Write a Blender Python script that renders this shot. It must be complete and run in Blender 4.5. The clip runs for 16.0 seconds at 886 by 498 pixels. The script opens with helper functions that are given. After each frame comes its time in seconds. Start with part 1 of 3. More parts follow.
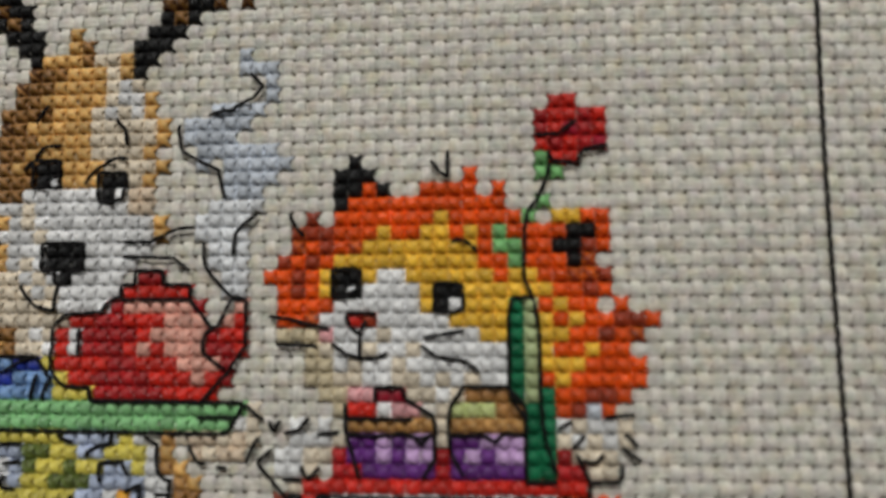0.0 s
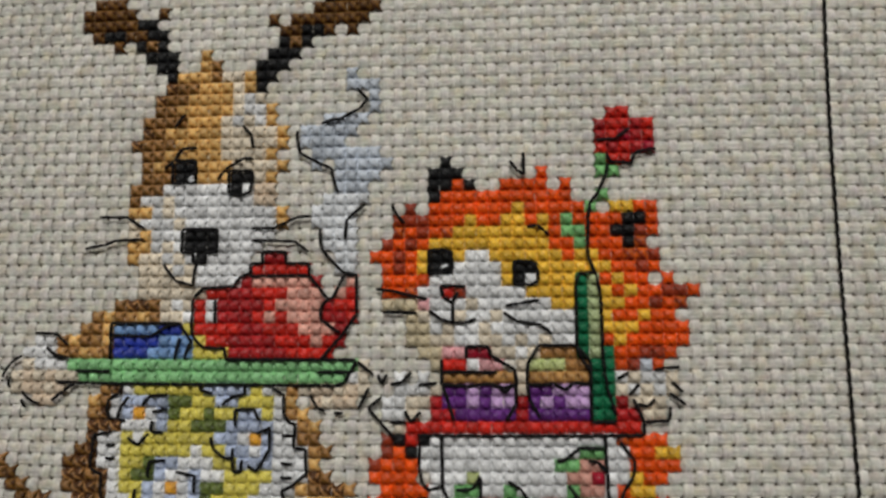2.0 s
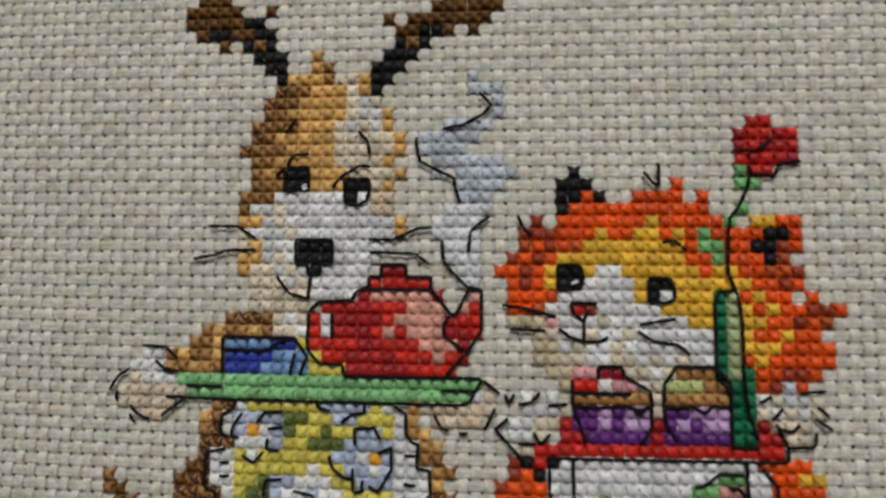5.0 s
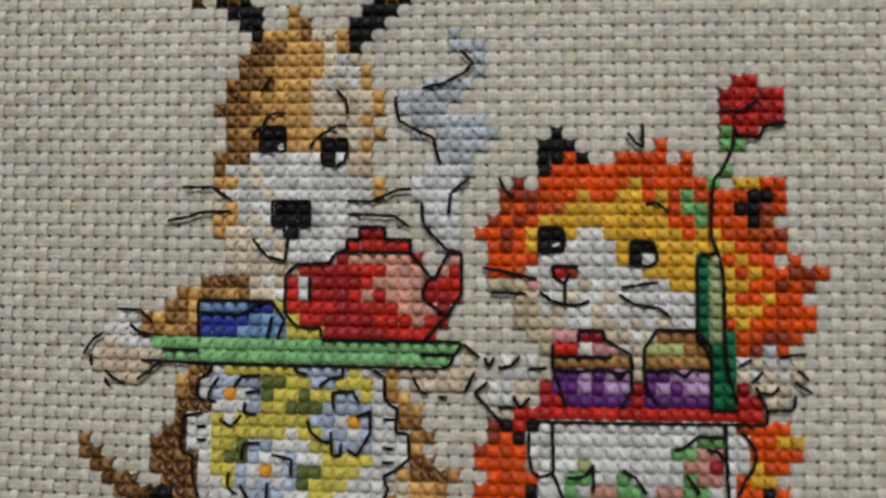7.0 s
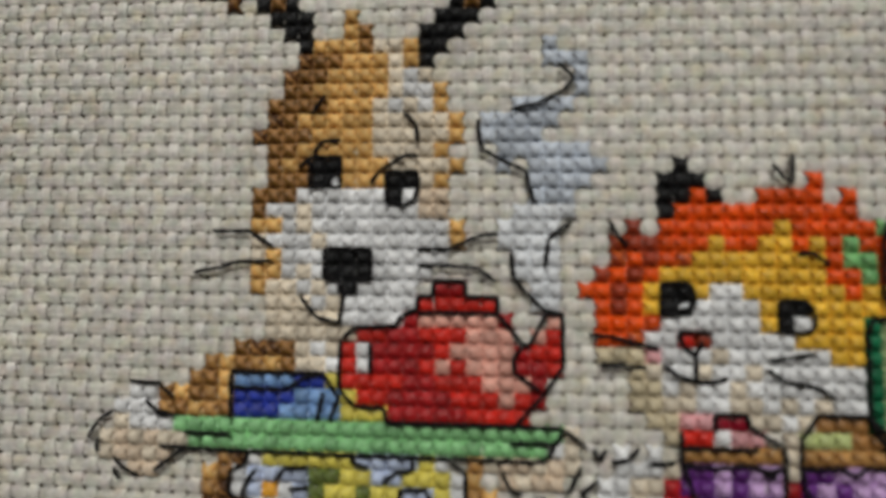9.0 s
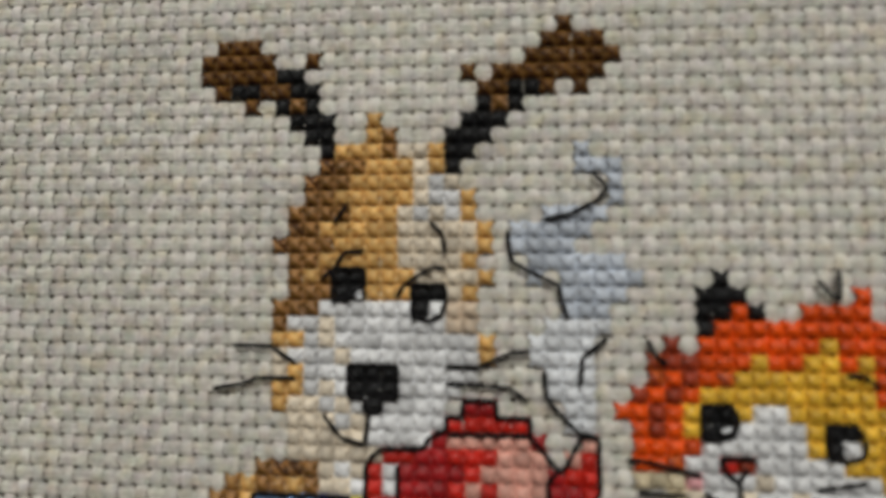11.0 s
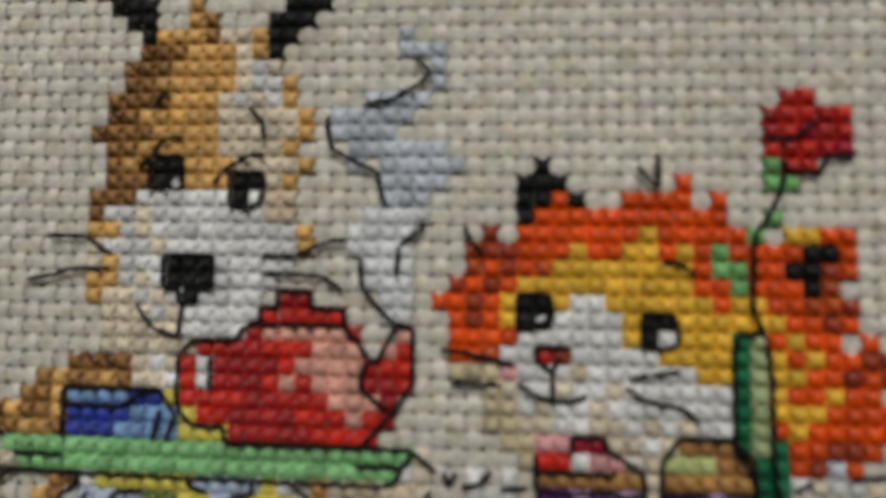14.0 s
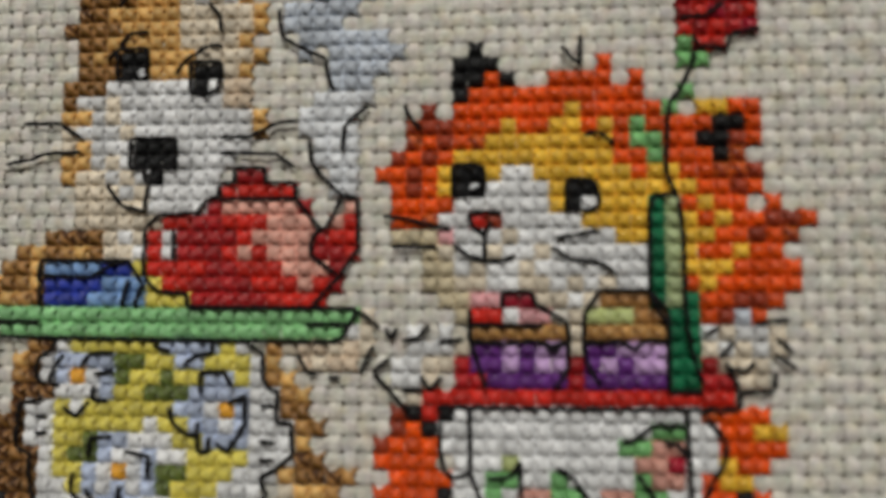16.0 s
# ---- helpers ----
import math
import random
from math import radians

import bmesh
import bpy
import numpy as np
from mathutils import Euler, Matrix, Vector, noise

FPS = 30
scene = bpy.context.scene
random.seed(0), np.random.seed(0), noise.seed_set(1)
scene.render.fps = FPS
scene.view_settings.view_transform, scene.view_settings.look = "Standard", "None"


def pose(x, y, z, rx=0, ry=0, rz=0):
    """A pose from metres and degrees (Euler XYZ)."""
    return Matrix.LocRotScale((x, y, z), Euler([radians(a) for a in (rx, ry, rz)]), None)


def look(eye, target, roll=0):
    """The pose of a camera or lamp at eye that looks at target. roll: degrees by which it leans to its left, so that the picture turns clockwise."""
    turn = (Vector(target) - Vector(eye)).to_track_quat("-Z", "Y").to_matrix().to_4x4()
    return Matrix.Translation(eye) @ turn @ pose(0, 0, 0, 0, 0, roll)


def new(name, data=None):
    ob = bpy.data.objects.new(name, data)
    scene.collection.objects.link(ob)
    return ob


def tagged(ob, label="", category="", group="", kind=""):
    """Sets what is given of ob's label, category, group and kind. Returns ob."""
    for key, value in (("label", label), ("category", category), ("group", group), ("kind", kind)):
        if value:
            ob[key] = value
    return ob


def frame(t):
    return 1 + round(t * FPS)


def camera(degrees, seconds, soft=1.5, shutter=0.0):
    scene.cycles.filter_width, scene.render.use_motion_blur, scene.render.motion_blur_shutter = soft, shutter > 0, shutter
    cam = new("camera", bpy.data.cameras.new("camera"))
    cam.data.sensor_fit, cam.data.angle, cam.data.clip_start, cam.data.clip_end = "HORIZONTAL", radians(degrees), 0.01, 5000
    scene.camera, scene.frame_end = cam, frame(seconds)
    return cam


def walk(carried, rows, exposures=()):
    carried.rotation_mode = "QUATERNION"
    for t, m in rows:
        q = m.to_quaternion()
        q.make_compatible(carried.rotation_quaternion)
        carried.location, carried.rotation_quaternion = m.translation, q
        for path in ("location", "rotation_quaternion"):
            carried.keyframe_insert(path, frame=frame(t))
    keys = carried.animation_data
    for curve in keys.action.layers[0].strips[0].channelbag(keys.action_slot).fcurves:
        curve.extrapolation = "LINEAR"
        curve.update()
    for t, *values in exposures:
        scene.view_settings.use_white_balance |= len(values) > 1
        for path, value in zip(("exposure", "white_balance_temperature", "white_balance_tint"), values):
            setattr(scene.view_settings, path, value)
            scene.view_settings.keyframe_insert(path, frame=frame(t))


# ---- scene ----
# Lengths over the cloth are counted in squares of the weave (14 to the inch); column x runs right, row y runs up.
CELL = 0.0018
TABLE = 0.75
BORDER = 61
CLOTH = TABLE + 0.0016
cam = camera(67.53, 16.0, soft=2.7)
# the lens stays focused at about ten centimetres, so the picture softens where it comes nearer to the cloth
cam.data.dof.use_dof, cam.data.dof.focus_distance, cam.data.dof.aperture_fstop = True, 57 * CELL, 11.5
ROWS = [
    (0.0, 40.731, -3.980, 45.116, 6.423, 6.263, -0.581),
    (0.5, 39.983, -6.655, 47.939, 6.295, 6.307, -0.578),
    (1.0, 38.433, -8.133, 53.634, 6.760, 5.673, -0.581),
    (1.5, 36.447, -7.276, 54.451, 6.688, 5.775, -0.658),
    (2.0, 34.763, -6.553, 55.451, 6.662, 5.659, -0.619),
    (2.5, 32.998, -5.760, 57.381, 6.891, 5.800, -0.905),
    (3.0, 30.395, -5.942, 59.241, 6.413, 5.967, -0.843),
    (3.5, 28.134, -4.538, 59.667, 6.052, 6.070, -0.673),
    (3.7, 27.214, -3.759, 59.377, 6.104, 6.192, -0.563),
    (5.8, 24.406, -3.463, 52.586, 3.703, 5.481, -0.021),
    (6.0, 24.595, -3.670, 52.679, 3.405, 5.193, -0.090),
    (6.5, 24.940, -4.115, 53.028, 3.183, 4.942, 0.106),
    (7.0, 25.333, -4.163, 53.241, 2.569, 5.186, 0.032),
    (7.5, 24.959, -4.310, 53.621, 2.551, 5.126, 0.166),
    (8.0, 22.760, -3.246, 52.187, 2.787, 5.147, 0.248),
    (8.2, 20.957, -2.542, 49.732, 3.298, 5.803, 0.191),
    (10.3, 17.851, 0.371, 41.272, 5.131, 5.932, 0.099),
    (10.5, 17.576, 1.958, 41.570, 4.683, 5.903, -0.046),
    (11.0, 17.154, 5.874, 42.285, 4.956, 6.271, -0.237),
    (11.5, 18.088, 8.721, 43.390, 5.151, 6.763, -0.389),
    (12.0, 18.773, 8.199, 43.091, 5.626, 6.470, -0.307),
    (12.5, 20.342, 6.942, 42.663, 5.611, 6.310, 0.053),
    (13.0, 23.261, 3.169, 41.300, 5.501, 6.241, -0.063),
    (13.5, 25.636, 0.724, 40.275, 5.012, 6.222, 0.017),
    (14.0, 27.615, -0.219, 39.374, 4.076, 5.606, 0.338),
    (14.5, 29.432, -2.556, 39.662, 3.952, 5.602, 0.125),
    (15.0, 30.940, -5.306, 41.012, 3.880, 6.016, 0.139),
    (15.5, 31.666, -6.872, 41.624, 4.005, 6.275, -0.065),
    (16.0, 31.820, -8.296, 41.975, 3.891, 5.949, -0.232),
]
walk(cam, [(t, pose(CELL * x, CELL * y, CLOTH + CELL * z, rx, ry, rz)) for t, x, y, z, rx, ry, rz in ROWS],
     [(0.0, -0.02, 6420, 10), (3.5, -0.03, 6400, 10), (7.5, -0.09, 6400, 10), (10.5, -0.02, 6470, 10), (11.3, -0.15, 6460, 10), (12.5, -0.23, 6460, 10), (13.5, -0.19, 6490, 10), (14.5, -0.07, 6510, 10), (16.0, 0.02, 6550, 10)])

# ---- world sky and an added lamp over the table ----
world = bpy.data.worlds.new("sky")
world.use_nodes = True
scene.world = world
sky = world.node_tree.nodes.new("ShaderNodeTexSky")
sky.sky_type, sky.sun_disc, sky.sun_elevation, sky.sun_rotation = "NISHITA", False, radians(35), radians(20)
world.node_tree.links.new(sky.outputs[0], world.node_tree.nodes["Background"].inputs[0])
world.node_tree.nodes["Background"].inputs[1].default_value = 0.08
LAMP_OPENING = (0.12, 0.80, 1.85)   # the middle of the ceiling opening cut for the added lamp
# unseen area lamp, added overhead to light the cloth; no source is known there
overhead_lamp = new("added_overhead_lamp", bpy.data.lights.new("added_overhead_lamp", "AREA"))
overhead_lamp.data.shape, overhead_lamp.data.size, overhead_lamp.data.size_y = "RECTANGLE", 0.8, 0.7
overhead_lamp.data.energy, overhead_lamp.data.color = 20.7, (0.99, 0.97, 0.90)
overhead_lamp.matrix_world = look((LAMP_OPENING[0], LAMP_OPENING[1], LAMP_OPENING[2] + 0.03), (LAMP_OPENING[0], LAMP_OPENING[1], 0.0))


# ---- helpers for meshes and materials ----
def mesh_of(name, verts, faces, mat=None, smooth=True, uvs=None):
    me = bpy.data.meshes.new(name)
    me.from_pydata(verts, [], faces)
    if uvs is not None:
        layer = me.uv_layers.new(name="along")
        idx = np.empty(len(me.loops), dtype=np.int32)
        me.loops.foreach_get("vertex_index", idx)
        layer.data.foreach_set("uv", np.asarray(uvs, dtype=np.float32)[idx].ravel())
    if mat:
        me.materials.append(mat)
    me.polygons.foreach_set("use_smooth", [smooth] * len(me.polygons))
    me.update()
    return me


def part(name, me, parent, label=""):
    ob = new(name, me)
    ob.parent = parent
    return tagged(ob, label=label)


def boxes(name, spans, mat):
    """One mesh of boxes, each given by its low and high corner."""
    verts, faces = [], []
    for (a, b, c), (d, e, f) in spans:
        n = len(verts)
        verts += [(a, b, c), (d, b, c), (d, e, c), (a, e, c), (a, b, f), (d, b, f), (d, e, f), (a, e, f)]
        faces += [[n + i for i in q] for q in ((3, 2, 1, 0), (4, 5, 6, 7), (0, 1, 5, 4), (1, 2, 6, 5), (2, 3, 7, 6), (3, 0, 4, 7))]
    return mesh_of(name, verts, faces, mat, smooth=False)


def node(nt, kind, **values):
    n = nt.nodes.new(kind)
    for key, value in values.items():
        n.inputs[key.replace("_", " ")].default_value = value
    return n


def mixed(nt, how, fac, a, b):
    m = nt.nodes.new("ShaderNodeMix")
    m.data_type, m.blend_type = "RGBA", how
    for socket, value in ((m.inputs[0], fac), (m.inputs[6], a), (m.inputs[7], b)):
        if isinstance(value, bpy.types.NodeSocket):
            nt.links.new(value, socket)
        else:
            socket.default_value = value
    return m.outputs[2]


def ramp(nt, source, low, high, a=0.35, b=0.65):
    r = nt.nodes.new("ShaderNodeValToRGB")
    r.color_ramp.elements[0].position, r.color_ramp.elements[1].position = a, b
    r.color_ramp.elements[0].color, r.color_ramp.elements[1].color = (low, low, low, 1), (high, high, high, 1)
    nt.links.new(source, r.inputs[0])
    return r.outputs[0]


def thread_material(name, colour, rough=0.55, sheen=0.15, plies=9.0, relief=0.5, vary=0.16):
    """Cotton yarn: twisted plies as relief along the strand, their hollows shaded in the colour too, a fuzzy grain,
    uneven dye.
    """
    mat = bpy.data.materials.new(name)
    mat.use_nodes = True
    nt = mat.node_tree
    p = nt.nodes["Principled BSDF"]
    p.inputs["Roughness"].default_value = rough
    p.inputs["Sheen Weight"].default_value = sheen
    p.inputs["Sheen Roughness"].default_value = 0.4
    p.inputs["Specular IOR Level"].default_value = 0.5
    uv = nt.nodes.new("ShaderNodeTexCoord")
    info = nt.nodes.new("ShaderNodeObjectInfo")
    twist = nt.nodes.new("ShaderNodeMapping")
    twist.inputs["Rotation"].default_value = (0, 0, radians(24))
    nt.links.new(uv.outputs["UV"], twist.inputs["Vector"])
    wave = node(nt, "ShaderNodeTexWave", Scale=plies, Distortion=1.2, Detail=2.0, Detail_Scale=2.0)
    wave.bands_direction = "X"
    nt.links.new(twist.outputs[0], wave.inputs["Vector"])
    place = nt.nodes.new("ShaderNodeNewGeometry")
    fuzz = node(nt, "ShaderNodeTexNoise", Scale=5200.0, Detail=3.0, Roughness=0.7)
    dye = node(nt, "ShaderNodeTexNoise", Scale=900.0, Detail=2.0)
    nt.links.new(place.outputs["Position"], fuzz.inputs["Vector"])
    nt.links.new(place.outputs["Position"], dye.inputs["Vector"])
    base = mixed(nt, "MULTIPLY", 1.0, (*colour, 1), ramp(nt, info.outputs["Random"], 1 - vary, 1 + vary * 0.5, 0.0, 1.0))
    base = mixed(nt, "MULTIPLY", 1.0, base, ramp(nt, dye.outputs[0], 0.78, 1.12))
    # shade between the plies painted into the colour, following the relief wave
    base = mixed(nt, "MULTIPLY", 1.0, base, ramp(nt, wave.outputs["Fac"], 0.88, 1.03, 0.05, 0.6))
    nt.links.new(base, p.inputs["Base Color"])
    add = nt.nodes.new("ShaderNodeMath")
    add.operation = "MULTIPLY_ADD"
    add.inputs[1].default_value = 0.35
    nt.links.new(fuzz.outputs[0], add.inputs[0])
    nt.links.new(wave.outputs["Fac"], add.inputs[2])
    bump = node(nt, "ShaderNodeBump", Strength=relief, Distance=0.00008)
    nt.links.new(add.outputs[0], bump.inputs["Height"])
    nt.links.new(bump.outputs[0], p.inputs["Normal"])
    return mat


def linen_material(name, colour):
    """Unbleached cotton yarn of the ground cloth, with slubs and single tinted threads."""
    mat = thread_material(name, colour, rough=0.85, sheen=0.1, plies=1.0, relief=0.45, vary=0.06)
    nt = mat.node_tree
    p = nt.nodes["Principled BSDF"]
    place = nt.nodes.new("ShaderNodeNewGeometry")
    slub = node(nt, "ShaderNodeTexNoise", Scale=330.0, Detail=3.0, Roughness=0.6)
    cloud = node(nt, "ShaderNodeTexNoise", Scale=45.0, Detail=2.0)
    nt.links.new(place.outputs["Position"], slub.inputs["Vector"])
    nt.links.new(place.outputs["Position"], cloud.inputs["Vector"])
    old = p.inputs["Base Color"].links[0].from_socket
    tint = mixed(nt, "MIX", ramp(nt, slub.outputs[0], 0.0, 1.0, 0.5, 0.72), (1, 1, 1, 1), (0.94, 0.88, 0.76, 1))
    base = mixed(nt, "MULTIPLY", 1.0, old, tint)
    base = mixed(nt, "MULTIPLY", 1.0, base, ramp(nt, cloud.outputs[0], 0.95, 1.03))
    fleck = node(nt, "ShaderNodeTexNoise", Scale=620.0, Detail=2.0, Roughness=0.6)
    nt.links.new(place.outputs["Position"], fleck.inputs["Vector"])
    base = mixed(nt, "OVERLAY", 0.12, base, fleck.outputs["Color"])
    nt.links.new(base, p.inputs["Base Color"])
    return mat


def plain_material(name, colour, rough, scale, depth):
    mat = bpy.data.materials.new(name)
    mat.use_nodes = True
    nt = mat.node_tree
    p = nt.nodes["Principled BSDF"]
    p.inputs["Roughness"].default_value = rough
    place = nt.nodes.new("ShaderNodeNewGeometry")
    grain = node(nt, "ShaderNodeTexNoise", Scale=scale, Detail=4.0)
    nt.links.new(place.outputs["Position"], grain.inputs["Vector"])
    nt.links.new(mixed(nt, "MULTIPLY", 1.0, (*colour, 1), ramp(nt, grain.outputs[0], 0.75, 1.1)), p.inputs["Base Color"])
    bump = node(nt, "ShaderNodeBump", Strength=0.3, Distance=depth)
    nt.links.new(grain.outputs[0], bump.inputs["Height"])
    nt.links.new(bump.outputs[0], p.inputs["Normal"])
    return mat


# ---- an unseen room, added to close the place round the table ----
# mid-tone paint holds back bounced light, so gaps between stitches stay dark
PLASTER = plain_material("wall_paint", (0.45, 0.43, 0.40), 0.8, 40, 0.001)
BOARDS = plain_material("floor_boards", (0.32, 0.22, 0.13), 0.5, 9, 0.001)
OAK = plain_material("table_wood", (0.38, 0.30, 0.20), 0.45, 14, 0.0006)
W, H, T = 2.2, 1.85, 0.12
wx0, wx1, wy0, wy1 = LAMP_OPENING[0] - 0.4, LAMP_OPENING[0] + 0.4, LAMP_OPENING[1] - 0.35, LAMP_OPENING[1] + 0.35
tagged(new("floor", boxes("floor", [((-W, -W, -0.1), (W, W, 0))], BOARDS)), "brown board floor under the table", "floor", kind="structure")
tagged(new("ceiling", boxes("ceiling", [((-W, -W, H), (wx0, W, H + 0.1)), ((wx1, -W, H), (W, W, H + 0.1)), ((wx0, -W, H), (wx1, wy0, H + 0.1)),
                                        ((wx0, wy1, H), (wx1, W, H + 0.1))], PLASTER)), "plain grey unseen ceiling with an opening for the added lamp", "ceiling", kind="structure")
for side, span in (("south", ((-W, -W - T, 0), (W, -W, H))), ("north", ((-W, W, 0), (W, W + T, H))),
                   ("west", ((-W - T, -W, 0), (-W, W, H))), ("east", ((W, -W, 0), (W + T, W, H)))):
    tagged(new("wall_" + side, boxes("wall", [span], PLASTER)), "plain mid-grey unseen wall added to close the room", "wall", kind="structure")
table = tagged(new("table"), "plain light wooden table under the cloth", "table")
table.location = (0.04, 0, 0)
part("tabletop", boxes("tabletop", [((-0.6, -0.4, TABLE - 0.03), (0.6, 0.4, TABLE))], OAK), table)
leg = boxes("leg", [((-0.03, -0.03, 0), (0.03, 0.03, TABLE - 0.03))], OAK)
for x in (-0.54, 0.54):
    for y in (-0.34, 0.34):
        part("leg", leg, table).location = (x, y, 0)


# ---- how the hand-stretched cloth runs: from the count of squares to its place ----
DRIFT_X = (-0.043, 0.847, -0.136, -0.525, 0.142, -0.07, -0.16, -0.024, -0.038, 0.154)
DRIFT_Y = (-0.02, -0.322, 0.382, 0.076, -0.332, 0.137, -0.055, -0.185, 0.083, 0.064)


def cloth_xy(c, r):
    """Column and row, counted in squares, to metres on the cloth, which is stretched a little unevenly."""
    c, r = np.asarray(c, float), np.asarray(r, float)
    u, v = np.clip((c - 20) / 30, -1.5, 1.6), np.clip(r / 20, -1.4, 1.7)
    terms = (1 + 0 * u, u, v, u * u, u * v, v * v, u**3, u * u * v, u * v * v, v**3)
    edge, w = np.clip((c - 47) / 14, 0, 1.5), np.clip(r / 20, -1.7, 1.9)    # the strip by the frame line is pulled outwards
    return (CELL * (c + sum(k * t for k, t in zip(DRIFT_X, terms)) + edge * (0.31 + 0.02 * w + 0.34 * w * w)), CELL * (r + sum(k * t for k, t in zip(DRIFT_Y, terms))))


# ---- the ground cloth: bundles of yarn woven over and under, with a hole at every corner ----
C0, C1, R0, R1 = -28, 72, -32, 40
# the weft colour is set a little darker than that of the raised warp
WARP = linen_material("lighter_warp_cotton", (0.645, 0.618, 0.565))
WEFT = linen_material("darker_weft_cotton", (0.585, 0.564, 0.508))
cloth = tagged(new("evenweave_cloth"), "beige evenweave embroidery cloth lying flat on the table", "cloth")
cloth.location = (CELL * 20, 0, CLOTH)
STEPS, ACROSS = 6, 11
rng = np.random.default_rng(4)


def strand(fixed, lo, hi, upright):
    """One bundle of yarns along a column (upright) or a row, passing over every second bundle that it meets."""
    s = np.arange(lo * STEPS, hi * STEPS + 1) / STEPS
    a = np.linspace(-1, 1, ACROSS)
    even = 0.0 if (fixed % 2 == 0) == upright else 1.0
    lift = np.sin(np.pi * (s + even))             # + : over, - : under
    side = np.sign(lift) * np.abs(lift) ** 0.7
    half = (0.378 + 0.02 * side if upright else 0.42 + 0.045 * np.clip(side, -0.3, 1)) + 0.016 * rng.standard_normal(len(s))
    wob = 0.018 * rng.standard_normal(len(s))
    S, A = np.meshgrid(s, a, indexing="ij")
    off = fixed + 0.5 + wob[:, None] + half[:, None] * A
    yarns = 0.045 * np.abs(np.cos(1.25 * np.pi * (A + 1)))
    z = side[:, None] * (0.165 if upright else 0.07) - 0.10 * np.abs(A) ** 3 - yarns + 0.012 * rng.standard_normal(S.shape)
    x, y = cloth_xy(off, S) if upright else cloth_xy(S, off)
    verts = np.stack([x - CELL * 20, y, CELL * z], -1).reshape(-1, 3)
    n, m = len(s), ACROSS
    i = (np.arange(n - 1)[:, None] * m + np.arange(m - 1)[None]).ravel()
    quads = np.stack([i, i + 1, i + m + 1, i + m] if upright else [i, i + m, i + m + 1, i + 1], -1)
    uv = np.stack([A * 2.0, S], -1).reshape(-1, 2)
    return mesh_of("strand", verts.tolist(), quads.tolist(), WARP if upright else WEFT, uvs=uv)


for c in range(C0, C1):
    part("warp_strand", strand(c, R0, R1, True), cloth)
for r in range(R0, R1):
    part("weft_strand", strand(r, C0, C1, False), cloth)

# ---- embroidery floss, by letter ----
FLOSS = {
    "W": (0.77, 0.775, 0.785), "C": (0.75, 0.655, 0.52), "e": (0.62, 0.53, 0.36), "J": (0.66, 0.53, 0.40),
    "T": (0.74, 0.455, 0.155), "N": (0.36, 0.18, 0.06), "B": (0.085, 0.034, 0.012), "E": (0.17, 0.080, 0.018),
    "K": (0.012, 0.012, 0.013), "S": (0.60, 0.022, 0.012), "R": (0.40, 0.014, 0.016), "H": (0.78, 0.40, 0.32),
    "X": (0.36, 0.010, 0.030), "P": (0.72, 0.36, 0.38), "h": (0.62, 0.31, 0.25), "Q": (0.32, 0.042, 0.014),
    "O": (0.80, 0.088, 0.004), "A": (0.58, 0.10, 0.008), "Y": (0.85, 0.50, 0.045), "y": (0.72, 0.62, 0.11),
    "v": (0.10, 0.13, 0.025), "g": (0.19, 0.47, 0.17), "G": (0.25, 0.55, 0.24), "q": (0.46, 0.52, 0.22),
    "D": (0.012, 0.15, 0.065), "z": (0.42, 0.50, 0.26), "U": (0.030, 0.055, 0.40), "V": (0.20, 0.35, 0.63),
    "l": (0.46, 0.53, 0.70), "i": (0.58, 0.63, 0.71), "j": (0.74, 0.76, 0.79), "p": (0.135, 0.028, 0.215),
    "m": (0.56, 0.36, 0.64), "d": (0.50, 0.27, 0.085), "n": (0.36, 0.17, 0.05), "o": (0.76, 0.36, 0.03), "t": (0.68, 0.36, 0.10), "u": (0.15, 0.20, 0.05),
}
DYED = {key: thread_material("floss", colour, rough=0.30, sheen=0.0, relief=0.35, vary=0.28) for key, colour in FLOSS.items()}
for mat in DYED.values():
    mat.node_tree.nodes["Principled BSDF"].inputs["Specular IOR Level"].default_value = 0.45
for key in "KBED":
    DYED[key].node_tree.nodes["Principled BSDF"].inputs["Specular IOR Level"].default_value = 0.2
OUTLINE = thread_material("black_floss", (0.010, 0.009, 0.010), rough=0.7, sheen=0.0)
OUTLINE.node_tree.nodes["Principled BSDF"].inputs["Specular IOR Level"].default_value = 0.15


def tube(points, radius, sides, flat, verts, faces, uvs):
    """A closed strand of yarn along points, in squares; flat squeezes it upright."""
    base, n = len(verts), len(points)
    for k, p in enumerate(points):
        a, b = points[max(k - 1, 0)], points[min(k + 1, n - 1)]
        dx, dy = b[0] - a[0], b[1] - a[1]
        d = math.hypot(dx, dy) or 1.0
        w = radius(k / (n - 1)) if callable(radius) else radius
        for j in range(sides):
            t = 2 * math.pi * j / sides
            verts.append((p[0] - dy / d * w * math.cos(t), p[1] + dx / d * w * math.cos(t), p[2] + flat * w * math.sin(t)))
            uvs.append((j / sides, k * 0.22))
    for k in range(n - 1):
        for j in range(sides):
            i, i2 = base + k * sides + j, base + k * sides + (j + 1) % sides
            faces.append((i, i2, i2 + sides, i + sides))
    faces.append([base + j for j in reversed(range(sides))])
    faces.append([base + (n - 1) * sides + j for j in range(sides)])


